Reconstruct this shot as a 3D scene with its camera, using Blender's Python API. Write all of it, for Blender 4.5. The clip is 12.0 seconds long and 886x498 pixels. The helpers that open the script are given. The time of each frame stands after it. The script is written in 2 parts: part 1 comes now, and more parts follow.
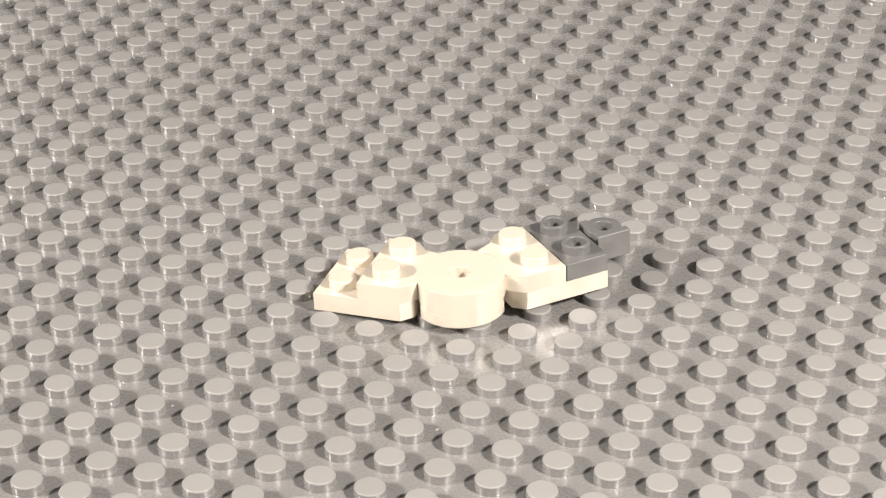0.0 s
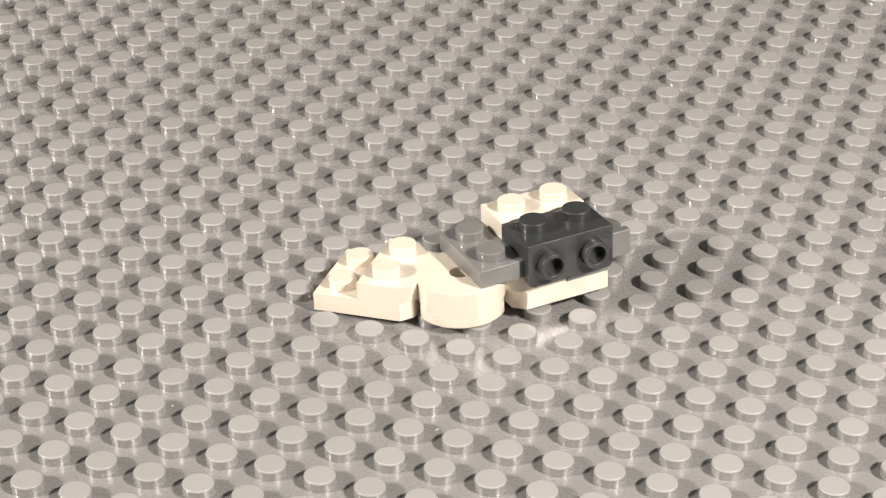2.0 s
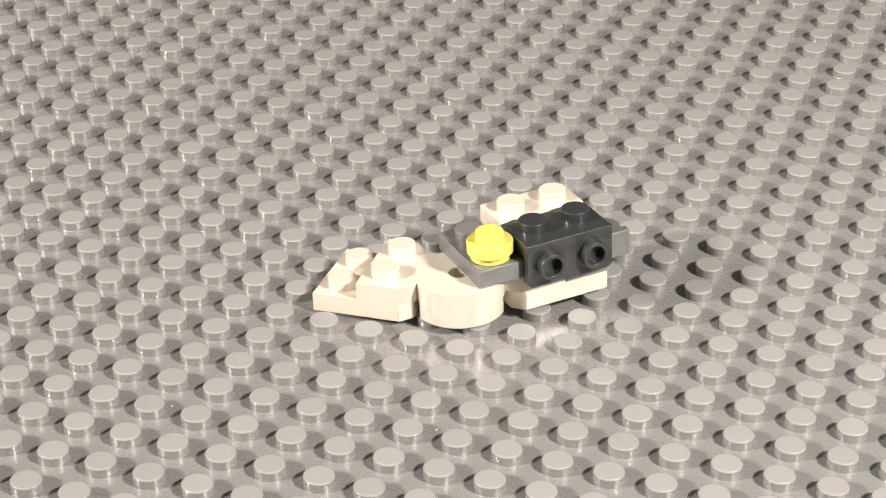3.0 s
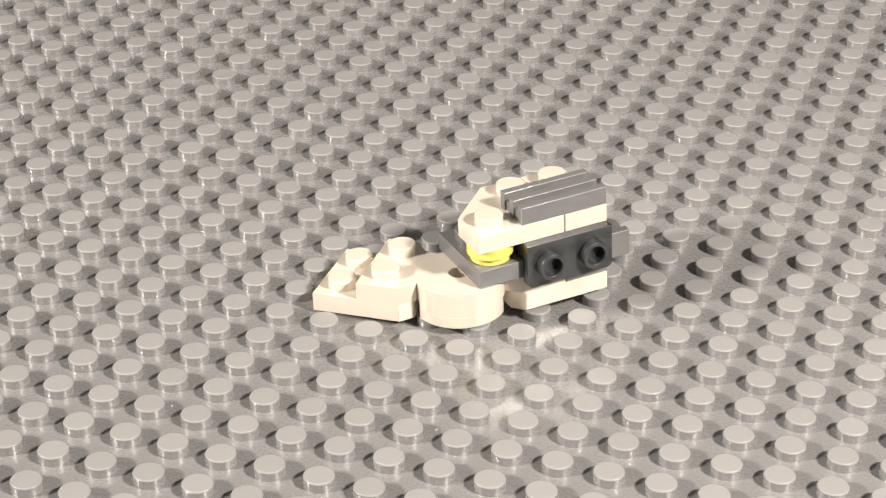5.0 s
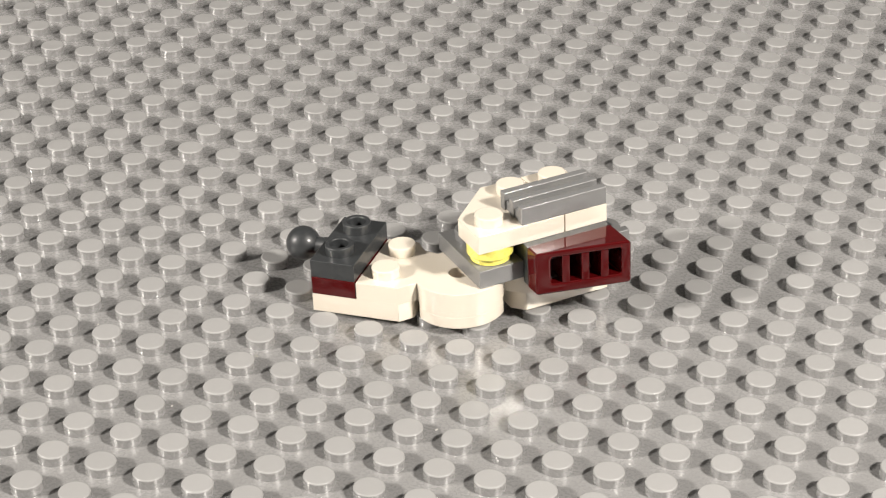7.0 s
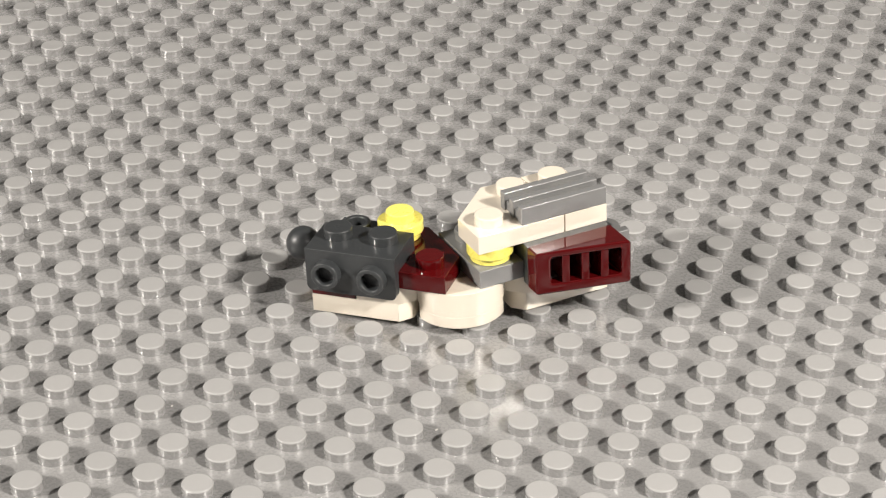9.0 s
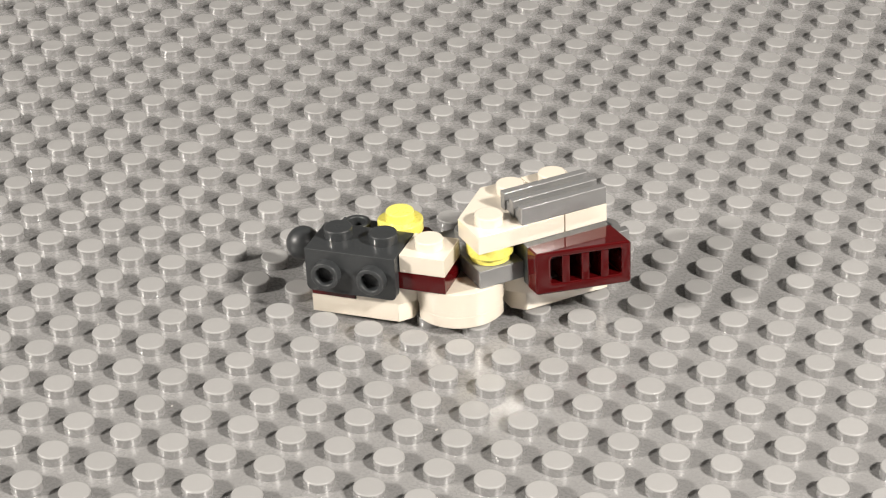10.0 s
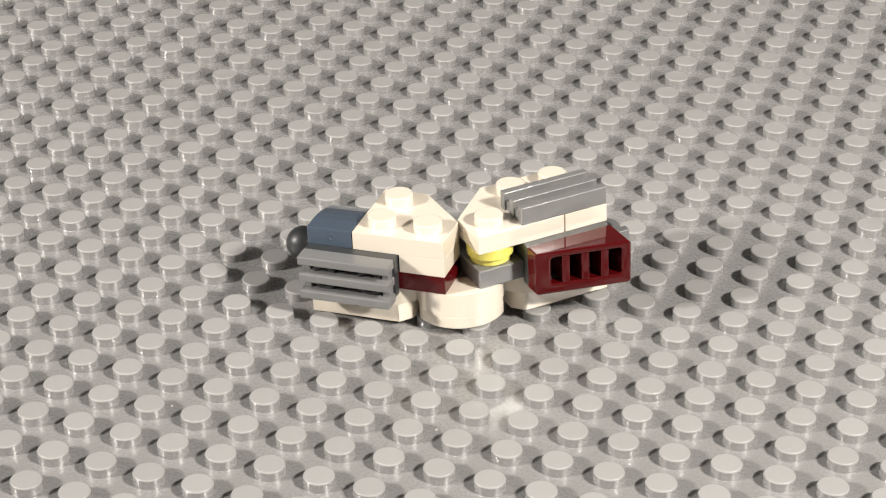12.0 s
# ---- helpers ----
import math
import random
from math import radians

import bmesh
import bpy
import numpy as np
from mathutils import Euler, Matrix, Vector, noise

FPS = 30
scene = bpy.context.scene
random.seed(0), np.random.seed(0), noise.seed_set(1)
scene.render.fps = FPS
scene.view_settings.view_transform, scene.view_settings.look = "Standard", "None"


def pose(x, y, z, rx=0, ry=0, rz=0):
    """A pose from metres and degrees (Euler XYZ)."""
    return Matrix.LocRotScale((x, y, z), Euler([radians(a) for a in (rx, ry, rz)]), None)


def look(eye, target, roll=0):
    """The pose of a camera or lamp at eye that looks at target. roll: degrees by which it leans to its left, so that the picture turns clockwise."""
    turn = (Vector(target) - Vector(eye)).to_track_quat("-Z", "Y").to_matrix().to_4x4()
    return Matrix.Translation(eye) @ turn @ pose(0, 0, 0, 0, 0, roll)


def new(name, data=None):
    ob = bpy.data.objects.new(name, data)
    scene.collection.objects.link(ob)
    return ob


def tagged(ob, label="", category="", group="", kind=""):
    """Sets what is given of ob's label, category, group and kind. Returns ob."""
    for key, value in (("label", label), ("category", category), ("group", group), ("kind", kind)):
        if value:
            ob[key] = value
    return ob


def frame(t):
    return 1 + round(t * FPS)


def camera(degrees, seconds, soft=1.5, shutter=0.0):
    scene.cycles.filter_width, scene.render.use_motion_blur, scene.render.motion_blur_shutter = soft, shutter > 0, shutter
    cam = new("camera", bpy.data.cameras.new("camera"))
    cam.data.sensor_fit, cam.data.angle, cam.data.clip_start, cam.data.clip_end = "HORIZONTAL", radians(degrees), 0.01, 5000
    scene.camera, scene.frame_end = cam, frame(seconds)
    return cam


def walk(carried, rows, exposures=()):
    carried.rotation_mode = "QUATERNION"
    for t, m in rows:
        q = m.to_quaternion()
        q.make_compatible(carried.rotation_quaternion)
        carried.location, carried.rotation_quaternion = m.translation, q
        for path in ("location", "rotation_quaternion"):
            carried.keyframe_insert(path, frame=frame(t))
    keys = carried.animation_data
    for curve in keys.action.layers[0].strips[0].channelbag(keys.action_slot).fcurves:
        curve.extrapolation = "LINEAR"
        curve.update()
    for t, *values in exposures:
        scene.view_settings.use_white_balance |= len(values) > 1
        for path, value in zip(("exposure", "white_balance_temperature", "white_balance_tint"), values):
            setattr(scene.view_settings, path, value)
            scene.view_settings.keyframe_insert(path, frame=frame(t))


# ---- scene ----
import collections

cam = camera(24.736, 12.0, soft=1.2)
EYE = Vector((0.089988, -0.260728, 0.181914))
AIM = Vector((-0.005676, 0.007325, 0.014892))
EARLY = Vector((-0.000137, 0.000047, -0.000104))
walk(cam, [(0.0, look(EYE, AIM + EARLY, 0.444)), (2.3, look(EYE, AIM + EARLY, 0.444)),
           (2.6, look(EYE, AIM, 0.444)), (12.0, look(EYE, AIM, 0.444))],
     exposures=[(0.0, 0.0, 6690, 12), (5.6, 0.0, 6690, 12), (6.4, 0.0, 6500, 10), (12.0, 0.0, 6500, 10)])

# ---- light: two small warm lamps on the near side of the table, one left and one right; glossy faces throw their light on to the base ----
world = bpy.data.worlds.new("room_air")
scene.world = world
world.use_nodes = True
world.node_tree.nodes["Background"].inputs[0].default_value = (0.9, 0.85, 0.8, 1)
world.node_tree.nodes["Background"].inputs[1].default_value = 0.001
scene.cycles.blur_glossy = 0.0


def lamp(name, azimuth, elevation, distance, watts, radius, color):
    a, e = radians(azimuth), radians(elevation)
    light = bpy.data.lights.new(name, "POINT")
    light.energy, light.color, light.shadow_soft_size = watts, color, radius
    ob = new(name, light)
    way = Vector((math.cos(e) * math.cos(a), math.cos(e) * math.sin(a), math.sin(e)))
    ob.location = Vector((-0.025, 0.010, 0.009)) + distance * way
    return ob


lamp("lamp_bulb", -142.5, 28.0, 0.95, 47.0, 0.05, (1.0, 0.935, 0.86))
lamp("lamp_bulb", -16.5, 37.5, 0.62, 23.8, 0.031, (1.0, 0.935, 0.86))


# ---- materials ----
def plastic(name, color, rough=0.2, mottle=0.04, bump=0.05, coat=(0.9, 0.055)):
    """Moulded glossy plastic: faint colour clouding, scuffed gloss, a slight ripple."""
    mat = bpy.data.materials.new(name)
    mat.use_nodes = True
    nt = mat.node_tree
    bsdf = nt.nodes["Principled BSDF"]
    coord = nt.nodes.new("ShaderNodeTexCoord")

    def cloud(scale, detail):
        n = nt.nodes.new("ShaderNodeTexNoise")
        n.inputs["Scale"].default_value, n.inputs["Detail"].default_value = scale, detail
        nt.links.new(coord.outputs["Object"], n.inputs["Vector"])
        return n

    big, fine = cloud(160, 2), cloud(1500, 3)
    info = nt.nodes.new("ShaderNodeObjectInfo")
    add = nt.nodes.new("ShaderNodeMath")
    add.operation = "ADD"
    nt.links.new(big.outputs["Fac"], add.inputs[0])
    half = nt.nodes.new("ShaderNodeMath")
    half.operation = "MULTIPLY"
    half.inputs[1].default_value = 0.35
    nt.links.new(info.outputs["Random"], half.inputs[0])
    nt.links.new(half.outputs[0], add.inputs[1])
    ramp = nt.nodes.new("ShaderNodeMapRange")
    ramp.inputs["From Min"].default_value, ramp.inputs["From Max"].default_value = 0.3, 1.05
    ramp.inputs["To Min"].default_value, ramp.inputs["To Max"].default_value = 1 - mottle, 1 + mottle
    nt.links.new(add.outputs[0], ramp.inputs["Value"])
    mul = nt.nodes.new("ShaderNodeVectorMath")
    mul.operation = "SCALE"
    mul.inputs[0].default_value = color
    nt.links.new(ramp.outputs[0], mul.inputs["Scale"])
    nt.links.new(mul.outputs[0], bsdf.inputs["Base Color"])
    gloss = nt.nodes.new("ShaderNodeMapRange")
    gloss.inputs["From Min"].default_value, gloss.inputs["From Max"].default_value = 0.3, 0.7
    gloss.inputs["To Min"].default_value, gloss.inputs["To Max"].default_value = rough * 0.92, rough * 1.12
    nt.links.new(fine.outputs["Fac"], gloss.inputs["Value"])
    nt.links.new(gloss.outputs[0], bsdf.inputs["Roughness"])
    b = nt.nodes.new("ShaderNodeBump")
    b.inputs["Strength"].default_value, b.inputs["Distance"].default_value = bump, 0.0002
    nt.links.new(big.outputs["Fac"], b.inputs["Height"])
    nt.links.new(b.outputs[0], bsdf.inputs["Normal"])
    bsdf.inputs["IOR"].default_value = 1.5
    bsdf.inputs["Coat Weight"].default_value, bsdf.inputs["Coat Roughness"].default_value = coat
    return mat


def matte(name, color, scale, spread):
    """Painted or sawn surface with clouding at two sizes."""
    mat = bpy.data.materials.new(name)
    mat.use_nodes = True
    nt = mat.node_tree
    bsdf = nt.nodes["Principled BSDF"]
    coord = nt.nodes.new("ShaderNodeTexCoord")
    n = nt.nodes.new("ShaderNodeTexNoise")
    n.inputs["Scale"].default_value, n.inputs["Detail"].default_value = scale, 6
    nt.links.new(coord.outputs["Object"], n.inputs["Vector"])
    ramp = nt.nodes.new("ShaderNodeMapRange")
    ramp.inputs["To Min"].default_value, ramp.inputs["To Max"].default_value = 1 - spread, 1 + spread
    nt.links.new(n.outputs["Fac"], ramp.inputs["Value"])
    mul = nt.nodes.new("ShaderNodeVectorMath")
    mul.operation = "SCALE"
    mul.inputs[0].default_value = color
    nt.links.new(ramp.outputs[0], mul.inputs["Scale"])
    nt.links.new(mul.outputs[0], bsdf.inputs["Base Color"])
    bsdf.inputs["Roughness"].default_value = 0.7
    return mat


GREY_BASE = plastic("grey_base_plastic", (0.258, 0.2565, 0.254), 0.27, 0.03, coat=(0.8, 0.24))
# lit copy of the base grey, for the baseplate's stud tops
GREY_LIT = plastic("lit_grey_plastic", (0.355, 0.353, 0.348), 0.42, 0.08, 0.2, coat=(0.3, 0.26))
WHITE = plastic("white_plastic", (0.79, 0.72, 0.61), 0.16, 0.02, 0.01, coat=(1.0, 0.11))
GREY = plastic("grey_plastic", (0.185, 0.186, 0.185), 0.36, 0.03, 0.03, coat=(0.6, 0.05))
DARK = plastic("dark_grey_plastic", (0.032, 0.035, 0.037), 0.42, 0.05, 0.04, coat=(0.5, 0.045))
RED = plastic("dark_red_plastic", (0.068, 0.0024, 0.003), 0.07, 0.05, 0.04, coat=(0.0, 0.05))
YELLOW = plastic("yellow_plastic", (0.88, 0.80, 0.17), 0.28, 0.03, 0.03)
BLUE = plastic("sand_blue_plastic", (0.062, 0.088, 0.125), 0.2, 0.04, 0.03)
# tone of the unseen back wall, set by the fill it reflects
FILL_WALL = matte("fill_wall_paint", (0.05, 0.05, 0.049), 3, 0.04)
LINT = matte("lint", (0.6, 0.58, 0.55), 900, 0.2)
# near black, so the unseen walls and ceiling bounce little light
WALL = matte("wall_paint", (0.02, 0.02, 0.02), 3, 0.06)
WOOD = matte("table_wood", (0.07, 0.048, 0.03), 9, 0.2)


# ---- mesh helpers, in millimetres ----
def finish(bm, name, material, angle=35):
    bmesh.ops.scale(bm, vec=(0.001, 0.001, 0.001), verts=bm.verts)
    bmesh.ops.recalc_face_normals(bm, faces=bm.faces)
    mesh = bpy.data.meshes.new(name)
    bm.to_mesh(mesh)
    bm.free()
    mesh.materials.append(material)
    mesh.set_sharp_from_angle(angle=radians(angle))
    harden(mesh)
    return mesh


def harden(mesh, angle=47):
    """Corner normals weighted by face area: broad faces stay flat, only their rounded edges curve."""
    near = collections.defaultdict(list)
    for p in mesh.polygons:
        for v in p.vertices:
            near[v].append(p)
    least, normals = math.cos(radians(angle)), []
    for p in mesh.polygons:
        for v in p.vertices:
            n = Vector((0, 0, 0))
            for q in near[v]:
                if p.normal.dot(q.normal) > least:
                    n += q.normal * q.area * 1e6
            normals.append(n.normalized() if n.length > 1e-9 else p.normal.copy())
    mesh.shade_smooth()
    mesh.set_sharp_from_angle(angle=radians(angle))
    mesh.normals_split_custom_set(normals)


def part(name, bm, material, parent, label="", m=None):
    """Links a bmesh, or a mesh that is shared, as one mesh object under a thing or a part."""
    mesh = bm if isinstance(bm, bpy.types.Mesh) else finish(bm, name, material)
    ob = new(name, mesh)
    ob.parent = parent
    if m is not None:
        ob.matrix_basis = m
    return tagged(ob, label)


def mm(x, y, z, rx=0, ry=0, rz=0):
    return pose(x / 1000, y / 1000, z / 1000, rx, ry, rz)


def prism(bm, outline, z0, z1, bevel=0.13, m=None, segments=2, hole=None, top_only=False, windows=()):
    """An upright prism over an outline, with rounded edges and, if given, a round hole (x, y, radius) through it."""
    b = bmesh.new()
    loops = [list(outline)]
    if hole:
        loops.append([(hole[0] + hole[2] * math.cos(-math.pi * k / 20), hole[1] + hole[2] * math.sin(-math.pi * k / 20)) for k in range(40)])
    loops += [list(w) for w in windows]
    rims = {z0: [], z1: []}
    for loop in loops:
        low = [b.verts.new((x, y, z0)) for x, y in loop]
        high = [b.verts.new((x, y, z1)) for x, y in loop]
        n = len(loop)
        for i in range(n):
            f = b.faces.new((low[i], low[(i + 1) % n], high[(i + 1) % n], high[i]))
            f.smooth = n > 20
        rims[z0].append(low)
        rims[z1].append(high)
    for z, found in rims.items():
        if len(loops) > 1:
            edges = [b.edges.get((r[i], r[(i + 1) % len(r)])) for r in found for i in range(len(r))]
            bmesh.ops.triangle_fill(b, use_beauty=True, use_dissolve=False, edges=edges)
        else:
            b.faces.new(found[0] if z == z1 else list(reversed(found[0])))
    bmesh.ops.recalc_face_normals(b, faces=b.faces)
    for e in b.edges:
        if len(e.link_faces) == 2 and 0.02 < e.calc_face_angle(0) < 0.5:
            for f in e.link_faces:
                f.smooth = True
    if bevel:
        sharp = [e for e in b.edges if len(e.link_faces) == 2 and e.calc_face_angle(0) > 0.5]
        if top_only:
            sharp = [e for e in sharp if e.verts[0].co.z > z1 - 0.01 and e.verts[1].co.z > z1 - 0.01]
        made = bmesh.ops.bevel(b, geom=sharp, offset=bevel, segments=segments, profile=0.5, affect="EDGES", clamp_overlap=True)
        for f in made["faces"]:
            f.smooth = True
    if m is not None:
        bmesh.ops.transform(b, matrix=m, verts=b.verts)
    merge(bm, b)
    return bm


def merge(bm, b):
    tmp = bpy.data.meshes.new("tmp")
    b.to_mesh(tmp)
    b.free()
    bm.from_mesh(tmp)
    bpy.data.meshes.remove(tmp)


def box(bm, x0, x1, y0, y1, z0, z1, bevel=0.13, m=None):
    return prism(bm, [(x0, y0), (x1, y0), (x1, y1), (x0, y1)], z0, z1, bevel, m)


def lathe(bm, profile, seg=32, m=None, closed=False):
    """Turns a profile of (radius, height) round the z axis."""
    b = bmesh.new()
    rings = []
    for r, z in profile:
        if r < 1e-6:
            rings.append([b.verts.new((0, 0, z))])
        else:
            rings.append([b.verts.new((r * math.cos(2 * math.pi * k / seg), r * math.sin(2 * math.pi * k / seg), z)) for k in range(seg)])
    pairs = list(zip(rings, rings[1:]))
    if closed:
        pairs.append((rings[-1], rings[0]))
    for a, c in pairs:
        for k in range(seg):
            j = (k + 1) % seg
            if len(a) == 1 and len(c) > 1:
                b.faces.new((a[0], c[k], c[j]))
            elif len(c) == 1 and len(a) > 1:
                b.faces.new((a[k], a[j], c[0]))
            elif len(a) > 1:
                b.faces.new((a[k], a[j], c[j], c[k]))
    bmesh.ops.recalc_face_normals(b, faces=b.faces)
    for f in b.faces:
        f.smooth = True
    if m is not None:
        bmesh.ops.transform(b, matrix=m, verts=b.verts)
    merge(bm, b)
    return bm


PITCH, PLATE, STUD_R, STUD_H, GAP = 8.0, 3.2, 2.4, 1.7, 0.1
EDGE = [(STUD_R, -0.05), (STUD_R, STUD_H - 0.32), (STUD_R, STUD_H - 0.24), (STUD_R - 0.03, STUD_H - 0.12), (STUD_R - 0.09, STUD_H - 0.04),
        (STUD_R - 0.19, STUD_H), (STUD_R - 0.28, STUD_H)]
STUD = EDGE + [(0, STUD_H)]
HOLLOW = EDGE + [(1.86, STUD_H), (1.78, STUD_H), (1.66, STUD_H - 0.06), (1.58, STUD_H - 0.2), (1.58, STUD_H - 0.3), (1.58, 0.12), (1.58, -0.02), (1.4, -0.02), (0, -0.02)]
MARKED = EDGE + [(0.7, STUD_H), (0.55, STUD_H), (0.5, STUD_H + 0.03), (0.36, STUD_H + 0.03), (0.3, STUD_H - 0.02), (0, STUD_H - 0.02)]
studs_made = {}


def stud(parent, x, y, z, material, profile=STUD, m=None):
    key = (material.name, tuple(profile))
    if key not in studs_made:
        studs_made[key] = finish(lathe(bmesh.new(), profile, 36), "stud", material)
    return part("stud", studs_made[key], material, parent, m=mm(x, y, z) if m is None else m)


def thing(name, label, category, group=""):
    return tagged(new(name), label, category, group)


def hollow_box(bm, x0, x1, y0, y1, z0, z1):
    """A plate open below: a lid and a skirt in one shell."""
    w, c = 1.25, z1 - 1.3
    outer, inner = ((x0, y0), (x1, y0), (x1, y1), (x0, y1)), ((x0 + w, y0 + w), (x1 - w, y0 + w), (x1 - w, y1 - w), (x0 + w, y1 - w))
    top, foot = [bm.verts.new((*q, z1)) for q in outer], [bm.verts.new((*q, z0)) for q in outer]
    lip, roof = [bm.verts.new((*q, z0)) for q in inner], [bm.verts.new((*q, c)) for q in inner]
    bm.faces.new(top)
    bm.faces.new(list(reversed(roof)))
    for i in range(4):
        j = (i + 1) % 4
        for a, b in ((foot, top), (lip, foot), (roof, lip)):
            bm.faces.new((a[i], a[j], b[j], b[i]))
    bmesh.ops.recalc_face_normals(bm, faces=bm.faces)
    return bm


def plate(nx, ny, material, label, name="plate", skip=(), profile=STUD, marks=(), group="plates of the model"):
    """A flat plate of nx by ny studs; its corner is the origin."""
    t = thing(name, label, "plate", group)
    part("body", box(bmesh.new(), GAP, nx * PITCH - GAP, GAP, ny * PITCH - GAP, 0, PLATE, 0.07 if material is WHITE else 0.13), material, t)
    for i in range(nx):
        for j in range(ny):
            if (i, j) not in skip:
                stud(t, i * PITCH + 4, j * PITCH + 4, PLATE, material, MARKED if (i, j) in marks else profile)
    return t


def cut_corner_plate(material, label, corner):
    """A plate of two by two studs with one back corner cut off: 'left' or 'right'."""
    t = thing("wedge_plate", label, "wedge plate", "plates of the model")
    a, b = GAP, 2 * PITCH - GAP
    if corner == "right":
        outline, holes = [(a, a), (b, a), (b, PITCH - 0.3), (PITCH - 0.3, b), (a, b)], (1, 1)
    else:
        outline, holes = [(a, a), (b, a), (b, b), (PITCH + 0.3, b), (a, PITCH - 0.3)], (0, 1)
    part("body", prism(bmesh.new(), outline, 0, PLATE, 0.07 if material is WHITE else 0.13), material, t)
    for i in (0, 1):
        for j in (0, 1):
            if (i, j) != holes:
                stud(t, i * PITCH + 4, j * PITCH + 4, PLATE, material)
    return t


def round_plate(material, label):
    t = thing("round_plate", label, "round plate", "plates of the model")
    prof = [(0, 0), (3.1, 0), (3.2, 0), (3.35, 0.12), (3.35, 0.3), (3.35, 1.0), (3.35, 1.1), (3.4, 1.15), (3.7, 1.15), (3.8, 1.17), (3.9, 1.3), (3.9, 1.4), (3.9, PLATE - 0.3), (3.9, PLATE - 0.2), (3.86, PLATE - 0.07), (3.72, PLATE), (3.6, PLATE), (0, PLATE)]
    part("body", lathe(bmesh.new(), prof, 48), material, t)
    stud(t, 0, 0, PLATE, material)
    return t


def bracket(label):
    """A plate of two studs with a wall that hangs down in front and bears two open studs."""
    t = thing("bracket", label, "bracket", "brackets of the model")
    top = prism(bmesh.new(), [(GAP, -1.6), (16 - GAP, -1.6), (16 - GAP, 8 - GAP), (GAP, 8 - GAP)], 0, PLATE, 0.14, top_only=True)
    part("top_plate", top, DARK, t)
    r, lo, hi = 1.0, PLATE - 7.8, 0.1
    outline = [(GAP, hi), (GAP, lo + r)]
    outline += [(GAP + r - r * math.cos(a), lo + r - r * math.sin(a)) for a in (0.4, 0.8, 1.2)]
    outline += [(GAP + r, lo), (16 - GAP - r, lo)]
    outline += [(16 - GAP - r + r * math.sin(a), lo + r - r * math.cos(a)) for a in (0.4, 0.8, 1.2)]
    outline += [(16 - GAP, lo + r), (16 - GAP, hi)]
    wall = prism(bmesh.new(), outline, 0.0, 1.596, 0, Matrix.Rotation(radians(90), 4, "X"))
    part("wall", wall, DARK, t)
    stud(t, 4, 4, PLATE, DARK, MARKED)
    stud(t, 12, 4, PLATE, DARK)
    for x in (4, 12):
        stud(t, 0, 0, 0, DARK, HOLLOW, mm(x, -1.6, PLATE - 4.0, 90))
    return t


def grille_tile(label):
    """A tile of two studs with three ridges and open slots between them."""
    t = thing("grille_tile", label, "grille tile", "grilles of the model")
    for y0, y1 in ((0.1, 1.6), (3.25, 4.75), (6.4, 7.9)):
        part("ridge", box(bmesh.new(), GAP, 16 - GAP, y0, y1, 0.0, PLATE, 0.2), GREY, t)
    body = bmesh.new()
    for x0, x1 in ((0.5, 1.7), (14.3, 15.5)):
        for y0, y1 in ((1.55, 3.3), (4.7, 6.45)):
            box(body, x0, x1, y0, y1, 0.0, 1.7, 0.08)
    part("web", body, GREY, t)
    return t


def grille_slope(label):
    """A low wedge, two studs long, with four slots across its slanting face."""
    t = thing("grille_slope", label, "grille slope", "grilles of the model")
    low, high = 2.7, 6.5

    def h(x):
        return low + (high - low) * x / 16

    x0, x1, y0, y1, c = 2.6, 14.35, 1.9, 6.75, 0.35
    slots = [[(x0 + c, y0), (x0, y0 + c), (x0, y1 - c), (x0 + c, y1), (x1 - c, y1), (x1, y1 - c), (x1, y0 + c), (x1 - c, y0)]]
    r = 0.4
    outline = [(0.1 + r, 0.1), (15.9 - r, 0.1), (15.9, 0.1 + r), (15.9, 7.9 - r), (15.9 - r, 7.9), (0.1 + r, 7.9), (0.1, 7.9 - r), (0.1, 0.1 + r)]
    body = prism(bmesh.new(), outline, 0, high, 0.42, windows=slots, top_only=True, segments=4)
    for v in body.verts:
        v.co.z *= h(v.co.x) / high
    part("body", body, RED, t)
    for a, b in ((4.5, 5.75), (7.7, 8.95), (10.9, 12.15)):
        outline = [(a, 0), (b, 0), (b, h(b) - 0.04), (a, h(a) - 0.04)]
        turn = Matrix.Translation((0, y1 + 0.1, 0)) @ Matrix.Rotation(radians(90), 4, "X")
        part("bar", prism(bmesh.new(), outline, 0, y1 - y0 + 0.2, 0.15, turn), RED, t)
    return t


def curved_slope(label):
    t = thing("curved_slope", label, "curved slope", "plates of the model")
    outline = [(0.1, 0), (0.1, 3.2), (2.5, 3.25)]
    for k in range(1, 13):
        v = 2.5 + (13.6 - 2.5) * k / 12
        outline.append((v, 3.25 - 3.0 * ((v - 2.5) / 11.1) ** 2))
    outline += [(13.6, 0.02)]
    turn = Matrix(((0, 0, 1, 0), (1, 0, 0, 0), (0, 1, 0, 0), (0, 0, 0, 1)))
    part("body", prism(bmesh.new(), outline, 0.1, 7.9, 0.15, turn), BLUE, t)
    ring = [(0.62, 0.0), (0.55, 0.08), (0.4, 0.08), (0.3, 0.0)]
    part("mould_mark", lathe(bmesh.new(), ring, 20), BLUE, t, m=mm(4.4, 0.08, 1.7, 90))
    return t


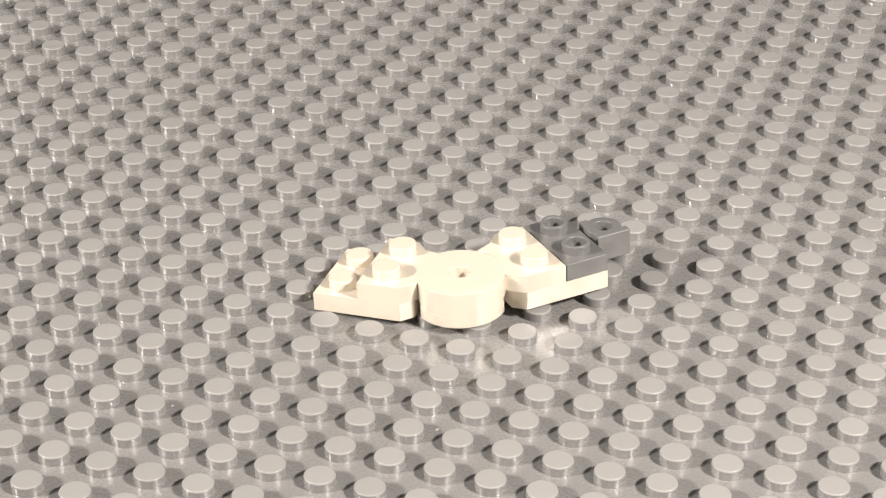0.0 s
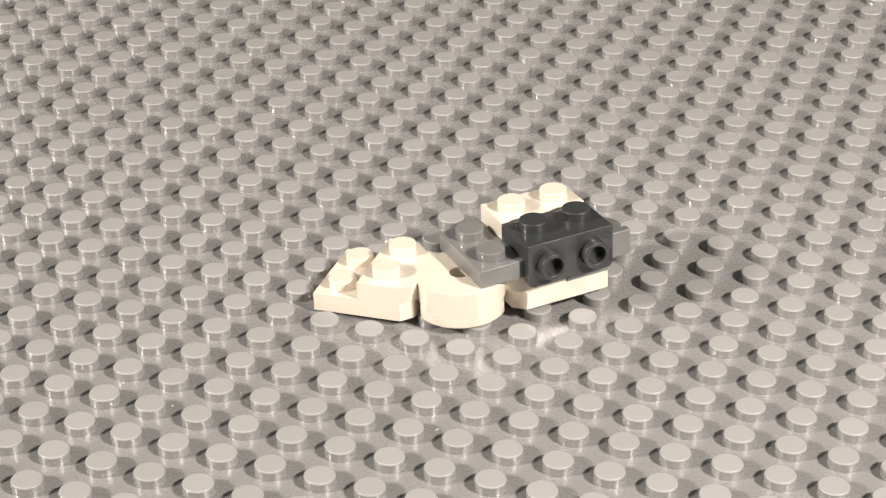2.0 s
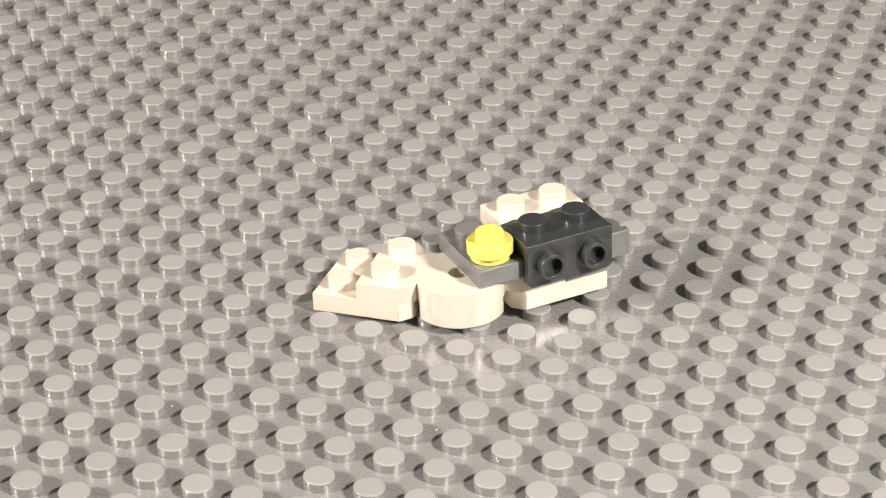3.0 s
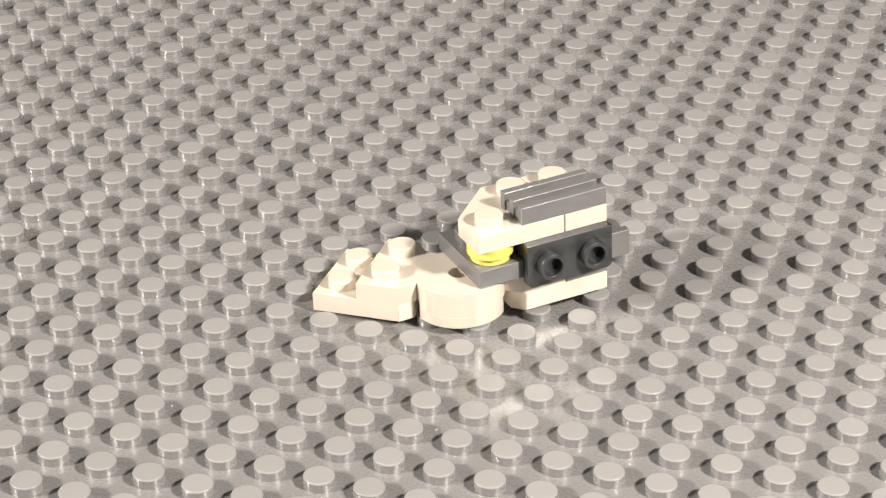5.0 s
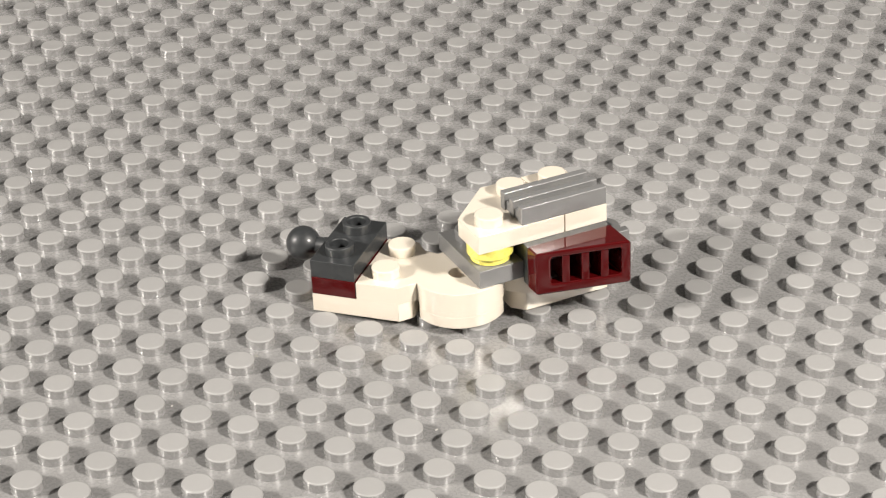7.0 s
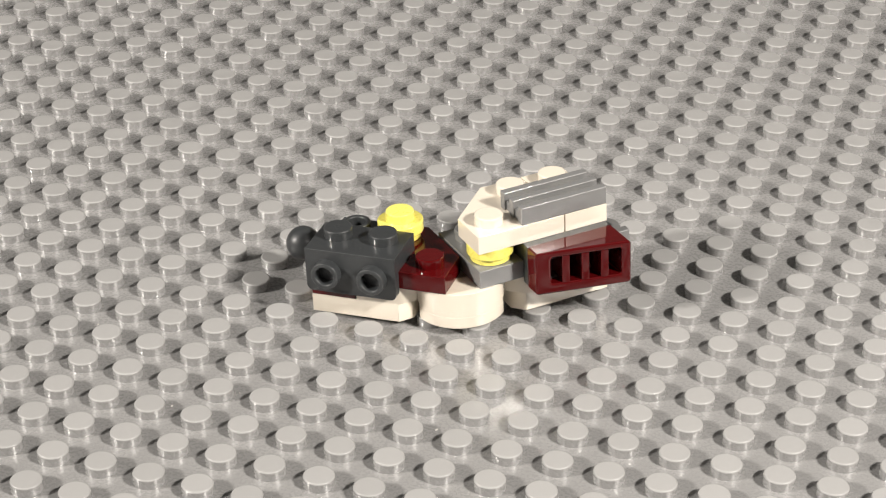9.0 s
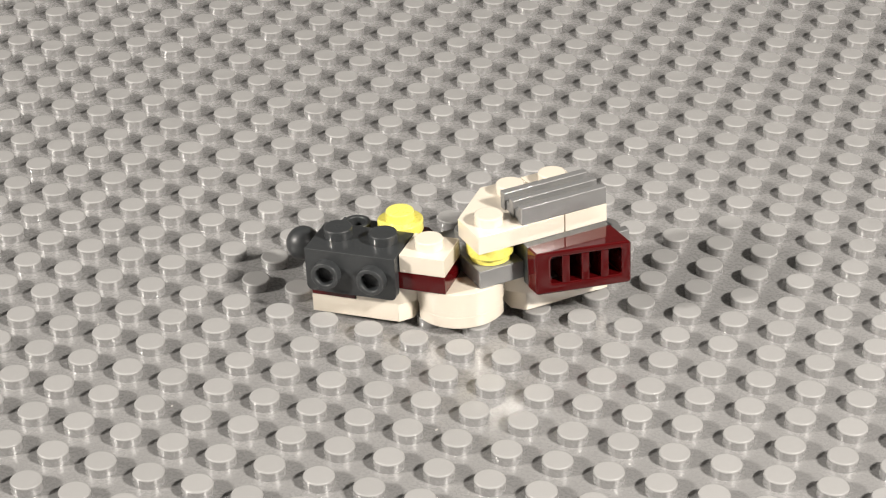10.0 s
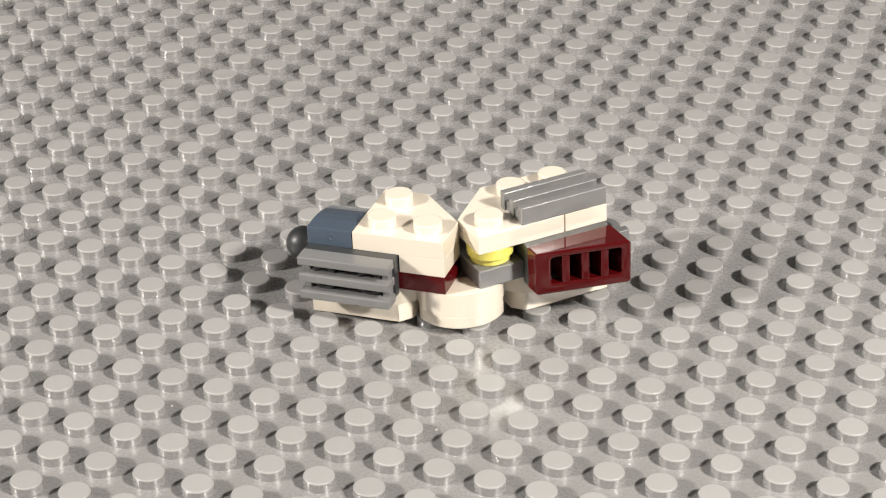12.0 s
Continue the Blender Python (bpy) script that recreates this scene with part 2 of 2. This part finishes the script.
def ball_plate(label):
    t = plate(1, 2, DARK, label, "ball_joint_plate", profile=HOLLOW)
    prof = [(2.95 * math.sin(math.pi * k / 20), -2.95 * math.cos(math.pi * k / 20)) for k in range(21)]
    part("ball", lathe(bmesh.new(), prof, 40, Matrix.Translation((-4.4, 8, 1.65))), DARK, t)
    neck = lathe(bmesh.new(), [(0, 0), (1.5, 0), (1.4, 1.2), (1.6, 2.6), (0, 2.6)], 24, Matrix.Translation((-2.3, 8, 1.6)) @ Matrix.Rotation(radians(90), 4, "Y"))
    part("neck", neck, DARK, t)
    return t


def socket_plate(label):
    """A plate of two open studs with a ball cup on its long side."""
    t = plate(1, 2, GREY, label, "socket_plate", profile=HOLLOW)
    cup = bmesh.new()
    prof = [(1.6, 0.2), (1.6, 3.5), (1.75, 3.7), (3.0, 3.7), (3.2, 3.5), (3.2, 0.2), (3.0, 0), (1.75, 0)]
    lathe(cup, prof, 32, Matrix.Translation((11.5, 8.2, 0.1)), closed=True)
    part("cup", cup, GREY, t)
    cheek = bmesh.new()
    box(cheek, 8.6, 15.0, 4.7, 6.35, -1.0, 3.9, 0.25)
    box(cheek, 8.6, 10.2, 6.3, 11.5, -0.2, 3.85, 0.2)
    part("cheek", cheek, GREY, t)
    part("link", box(bmesh.new(), 7.8, 8.8, 6.4, 9.6, 0.2, 2.6, 0.1), GREY, t)
    return t


def hinge_plate(label):
    """Two short arms with studs, joined at a round hub with a pin hole."""
    t = thing("hinge_plate", label, "hinge plate", "plates of the model")
    hx, hy, hr = 23.65, 7.8, 7.6

    def arc():
        pts = []
        for k in range(0, 13):
            a = radians(180 - 41 + 82 * k / 12)
            pts.append((hx + (hr - 0.8) * math.cos(a), hy + (hr - 0.8) * math.sin(a)))
        return pts

    back = [(15.7, 13.4), (13.6, 15.9), (8.1, 15.9)]
    around = [(hx + hr * math.cos(radians(a)), hy + hr * math.sin(radians(a))) for a in range(221, 500, 3)]
    whole = [(8.1, 0.1), (15.5, 0.1), (17.75, 2.4)] + around + back
    half = [(8.1, 0.1), (15.5, 0.1), (17.75, 2.4)] + list(reversed(arc())) + back
    for side in ("left", "right"):
        if side == "left":
            leaf = prism(bmesh.new(), whole, 3.2, 6.4, 0.1, hole=(hx, hy, 1.75), top_only=True)
        else:
            leaf = prism(bmesh.new(), half, 3.2, 6.397, 0.08, top_only=True)
        prism(leaf, [(15.42, 0.12), (15.5, 0.1), (17.4, 2.1), (17.4, 13.2), (15.42, 13.2)], 0.0, 3.25, 0)
        if side == "right":
            bmesh.ops.transform(leaf, matrix=SIDE_MM, verts=leaf.verts)
        part("leaf", leaf, WHITE, t)
        for y in (4, 12):
            if side == "left":
                stud(t, 12, y, 6.4, WHITE)
            else:
                stud(t, 0, 0, 0, WHITE, STUD, ARM @ mm(12, y, 6.4))
    cut = 5.6
    lower = [(hx + hr * math.cos(radians(q)), hy + hr * math.sin(radians(q))) for q in range(0, 360, 3)
             if math.cos(radians(q - 180)) * hr < cut and math.cos(radians(q - 44.6)) * hr < cut]
    hub = lathe(bmesh.new(), [(1.75, 2.85), (1.75, 3.25), (hr - 0.1, 3.25), (hr - 0.005, 3.25), (hr - 0.005, 3.1), (hr - 0.005, 2.85), (hr - 0.1, 2.85)], 72, Matrix.Translation((hx, hy, 0)), closed=True)
    prism(hub, lower, 2.03, 2.86, 0.0, hole=(hx, hy, 1.75))
    part("hub", hub, WHITE, t)
    part("hub_ring", prism(bmesh.new(), lower, 0.0, 2.0, 0.05, hole=(hx, hy, 2.6)), WHITE, t)
    pin = lathe(bmesh.new(), [(0, 0.0), (1.1, 0.0), (1.1, 1.6), (0.9, 1.8), (0, 1.8)], 24, Matrix.Translation((hx, hy, 0)))
    part("pin", pin, WHITE, t)
    return t


# ---- the model's place: it leans a little, its low end between the studs of the base ----
MODEL = mm(-27.494, 3.538, 0.6, -0.372, -3.233, 0.814)
ARM = mm(28.846, 3.107, 0, 0, 0, 44.576)
ARM_MM = Matrix.Translation((28.846, 3.107, 0)) @ Matrix.Rotation(radians(44.576), 4, "Z")
SIDE_MM = ARM_MM @ Matrix.Translation((24, 0, 0)) @ Matrix.Diagonal((-1, 1, 1, 1))
LEFT, RIGHT = MODEL, MODEL @ ARM


# ---- room: unseen walls and low ceiling, added to enclose the table and limit fill ----
def slab(name, x0, x1, y0, y1, z0, z1, material, label, category):
    bm = box(bmesh.new(), x0 * 1000, x1 * 1000, y0 * 1000, y1 * 1000, z0 * 1000, z1 * 1000, 0)
    return tagged(new(name, finish(bm, name, material)), label, category, kind="structure")


slab("table", -0.95, 0.95, -0.8, 0.6, -0.0315, -0.0015, WOOD, "plain dark brown wooden table top under the baseplate", "table")
slab("ceiling", -0.95, 0.95, -0.8, 0.6, 0.62, 0.67, WALL, "unseen low dark ceiling added over the table to limit fill", "ceiling")
# unseen wall, added close behind the base as a weak reflector
slab("wall_north", -1.0, 1.0, 0.6, 0.65, -0.0315, 0.67, FILL_WALL, "unseen painted wall added behind the table to tune fill light", "wall")
slab("wall_south", -1.0, 1.0, -0.85, -0.8, -0.0315, 0.67, WALL, "unseen dark wall added to close the room and limit fill", "wall")
slab("wall_east", 0.95, 1.0, -0.8, 0.6, -0.0315, 0.67, WALL, "unseen dark wall added to close the room and limit fill", "wall")
slab("wall_west", -1.0, -0.95, -0.8, 0.6, -0.0315, 0.67, WALL, "unseen dark wall added to close the room and limit fill", "wall")


# ---- the pieces of the model: builder, place, second at which it is set down ----
def at(frame_of_arm, x, y, z, rx=0, ry=0, rz=0):
    return frame_of_arm @ mm(x, y, z, rx, ry, rz)


def low_plate(x1, label):
    t = thing("plate", label, "plate", "plates of the model")
    part("body", hollow_box(bmesh.new(), GAP, x1, GAP, 15.9, 0, 3.2), WHITE, t)
    for x in (4,):
        for y in (4, 12):
            stud(t, x, y, 3.2, WHITE)
    return t


PIECES = []


def place(ob, m, when=None):
    ob.matrix_basis = m
    PIECES.append((ob, m, when))


place(low_plate(15.4, "white plate at the low end of the model"), LEFT)
second = low_plate(15.4, "white plate under the grey socket plate, resting on base studs")
place(second, RIGHT @ mm(24, 16, 0, 0, 0, 180))
place(hinge_plate("glossy white hinge plate with round hub and two studded arms"), LEFT)
place(socket_plate("light grey plate with two open studs and a ball socket"), at(RIGHT, 16, 0, 3.2))
place(plate(3, 2, GREY, "light grey plate of two by three studs bridging the hinge", marks=((1, 1),)), at(RIGHT, 0, 0, 6.4), 0.4)
place(bracket("dark grey bracket with two open side studs on grey plate"), at(RIGHT, 8, 0, 9.6), 0.9)
place(plate(2, 1, WHITE, "white plate of two studs behind the dark bracket"), at(RIGHT, 8, 8, 9.6), 1.6)
place(round_plate(YELLOW, "bright yellow round plate on the light grey plate"), at(RIGHT, 4, 4, 9.6), 2.6)
place(plate(1, 2, WHITE, "white plate of two studs lying across the bracket"), at(RIGHT, 16, 0, 12.8), 3.2)
place(cut_corner_plate(WHITE, "white wedge plate with a cut corner over the yellow round plate", "left"), at(RIGHT, 0, 0, 12.8), 3.8)
place(grille_tile("light grey ribbed grille tile on top of the white plates"), at(RIGHT, 8, 0, 16.0), 4.4)
place(grille_slope("glossy dark red slotted wedge on the bracket's side studs"), at(RIGHT, 8, -1.65, 5.0, 90), 5.2)
place(plate(1, 2, RED, "glossy dark red plate of two studs on the low white plate", marks=((0, 1),)), at(LEFT, 0, 0, 3.2), 6.0)
place(ball_plate("dark grey plate with two open studs and a ball joint"), at(LEFT, 0, 0, 6.4), 6.6)
place(cut_corner_plate(RED, "glossy dark red wedge plate with a cut corner on the hinge", "right"), at(LEFT, 8, 0, 6.4), 7.5)
place(bracket("dark grey bracket with two open side studs beside ball plate"), at(LEFT, 0, 0, 9.6), 8.2)
place(round_plate(YELLOW, "bright yellow round plate on the dark red wedge plate"), at(LEFT, 12, 12, 9.6), 8.9)
place(plate(1, 1, WHITE, "small white plate of one stud on the dark red wedge"), at(LEFT, 16, 0, 9.6), 9.5)
place(curved_slope("matt sand blue curved slope on the dark grey bracket"), at(LEFT, 0, 0, 12.8), 10.1)
place(cut_corner_plate(WHITE, "white wedge plate with a cut corner beside the blue slope", "right"), at(LEFT, 8, 0, 12.8), 10.9)
place(grille_tile("light grey ribbed grille tile upright on the bracket's side studs"), at(LEFT, 0, -1.65, 5.0, 90), 11.6)

# ---- baseplate: a thin sheet with 48 by 48 studs ----
base = thing("baseplate", "large light grey studded plastic baseplate on the table", "baseplate")
part("sheet", box(bmesh.new(), -236, 148, -196, 188, -1.5, 0, 0.1), GREY_BASE, base)
cells = [(i, j) for i in range(-29, 19) for j in range(-24, 24)]
cells.sort(key=lambda c: (c[0] + 1) ** 2 + (c[1] - 1.0) ** 2)
for i, j in cells[:300]:
    stud(base, i * PITCH, j * PITCH, 0, GREY_BASE)


def brighten_tops(mesh):
    """Puts the brighter light on the baseplate's stud tops and rims into their colour."""
    mesh.materials.append(GREY_LIT)
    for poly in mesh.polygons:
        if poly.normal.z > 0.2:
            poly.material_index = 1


brighten_tops(studs_made[(GREY_BASE.name, tuple(STUD))])


def far_studs(rest):
    seg, verts, faces, ring = 24, [], [], EDGE
    count = len(ring)
    for i, j in rest:
        o = len(verts)
        for r, z in ring:
            verts += [((i * PITCH + r * math.cos(2 * math.pi * k / seg)) / 1000, (j * PITCH + r * math.sin(2 * math.pi * k / seg)) / 1000, z / 1000) for k in range(seg)]
        for a in range(count - 1):
            faces += [(o + a * seg + k, o + a * seg + (k + 1) % seg, o + (a + 1) * seg + (k + 1) % seg, o + (a + 1) * seg + k) for k in range(seg)]
        faces.append([o + (count - 1) * seg + k for k in range(seg)])
    mesh = bpy.data.meshes.new("studs")
    mesh.from_pydata(verts, [], faces)
    mesh.materials.append(GREY_BASE)
    for poly in mesh.polygons:
        poly.use_smooth = True
    brighten_tops(mesh)
    ob = new("studs", mesh)
    ob.parent = base
    return tagged(ob, kind="stuff")


far_studs(cells[300:])


def dust():
    """A few specks and lint curls that lie on the sheet between the studs."""
    bm = bmesh.new()
    for x, y, size, turn in ((-48.2, -10.0, 0.30, 20), (-59.6, -12.4, 0.22, 80), (-14.9, -12.8, 0.26, 10), (3.6, -21.0, 0.34, 50), (-29.0, -22.6, 0.25, 130), (-37.5, -29.5, 0.28, 65), (-4.0, 60.2, 0.26, 15), (-92.3, 44.1, 0.24, 100)):
        m = Matrix.Translation((x, y, 0.06)) @ Matrix.Rotation(radians(turn), 4, "Z")
        prism(bm, [(-size, -0.07), (0, -0.12), (size, 0.02), (size * 0.3, 0.1), (-size * 0.6, 0.08)], -0.06, 0.05, 0, m)
    ob = new("dust", finish(bm, "dust", LINT))
    return tagged(ob, "pale dust specks lying on the grey baseplate", "dust", kind="stuff")


dust()


def motions():
    """Each later piece waits on the base in front of the shown part, then is set down on the model."""
    waiting = [p for p in PIECES if p[2]]
    for k, (ob, m, when) in enumerate(waiting):
        flat = m.to_3x3() @ Vector((1, 0, 0))
        yaw = math.degrees(math.atan2(flat.y, flat.x))
        lift = 1.7 + (4.6 if ob.name.startswith("bracket") else 0.4 if ob.name.startswith("ball") else 0)
        spot = (-64 + 32 * (k % 6), -124 - 24 * (k // 6))
        rest = mm(spot[0], spot[1], lift, 0, 0, yaw)
        rows = [(0.0, rest), (when - 0.1, rest), (when - 0.033, m), (12.0, m)]
        if (m.to_3x3() @ Vector((0, 0, 1))).z < 0.5:
            rows.insert(2, (when - 0.067, mm(spot[0], spot[1], lift + 20, 45, 0, yaw)))
        walk(ob, rows)


motions()
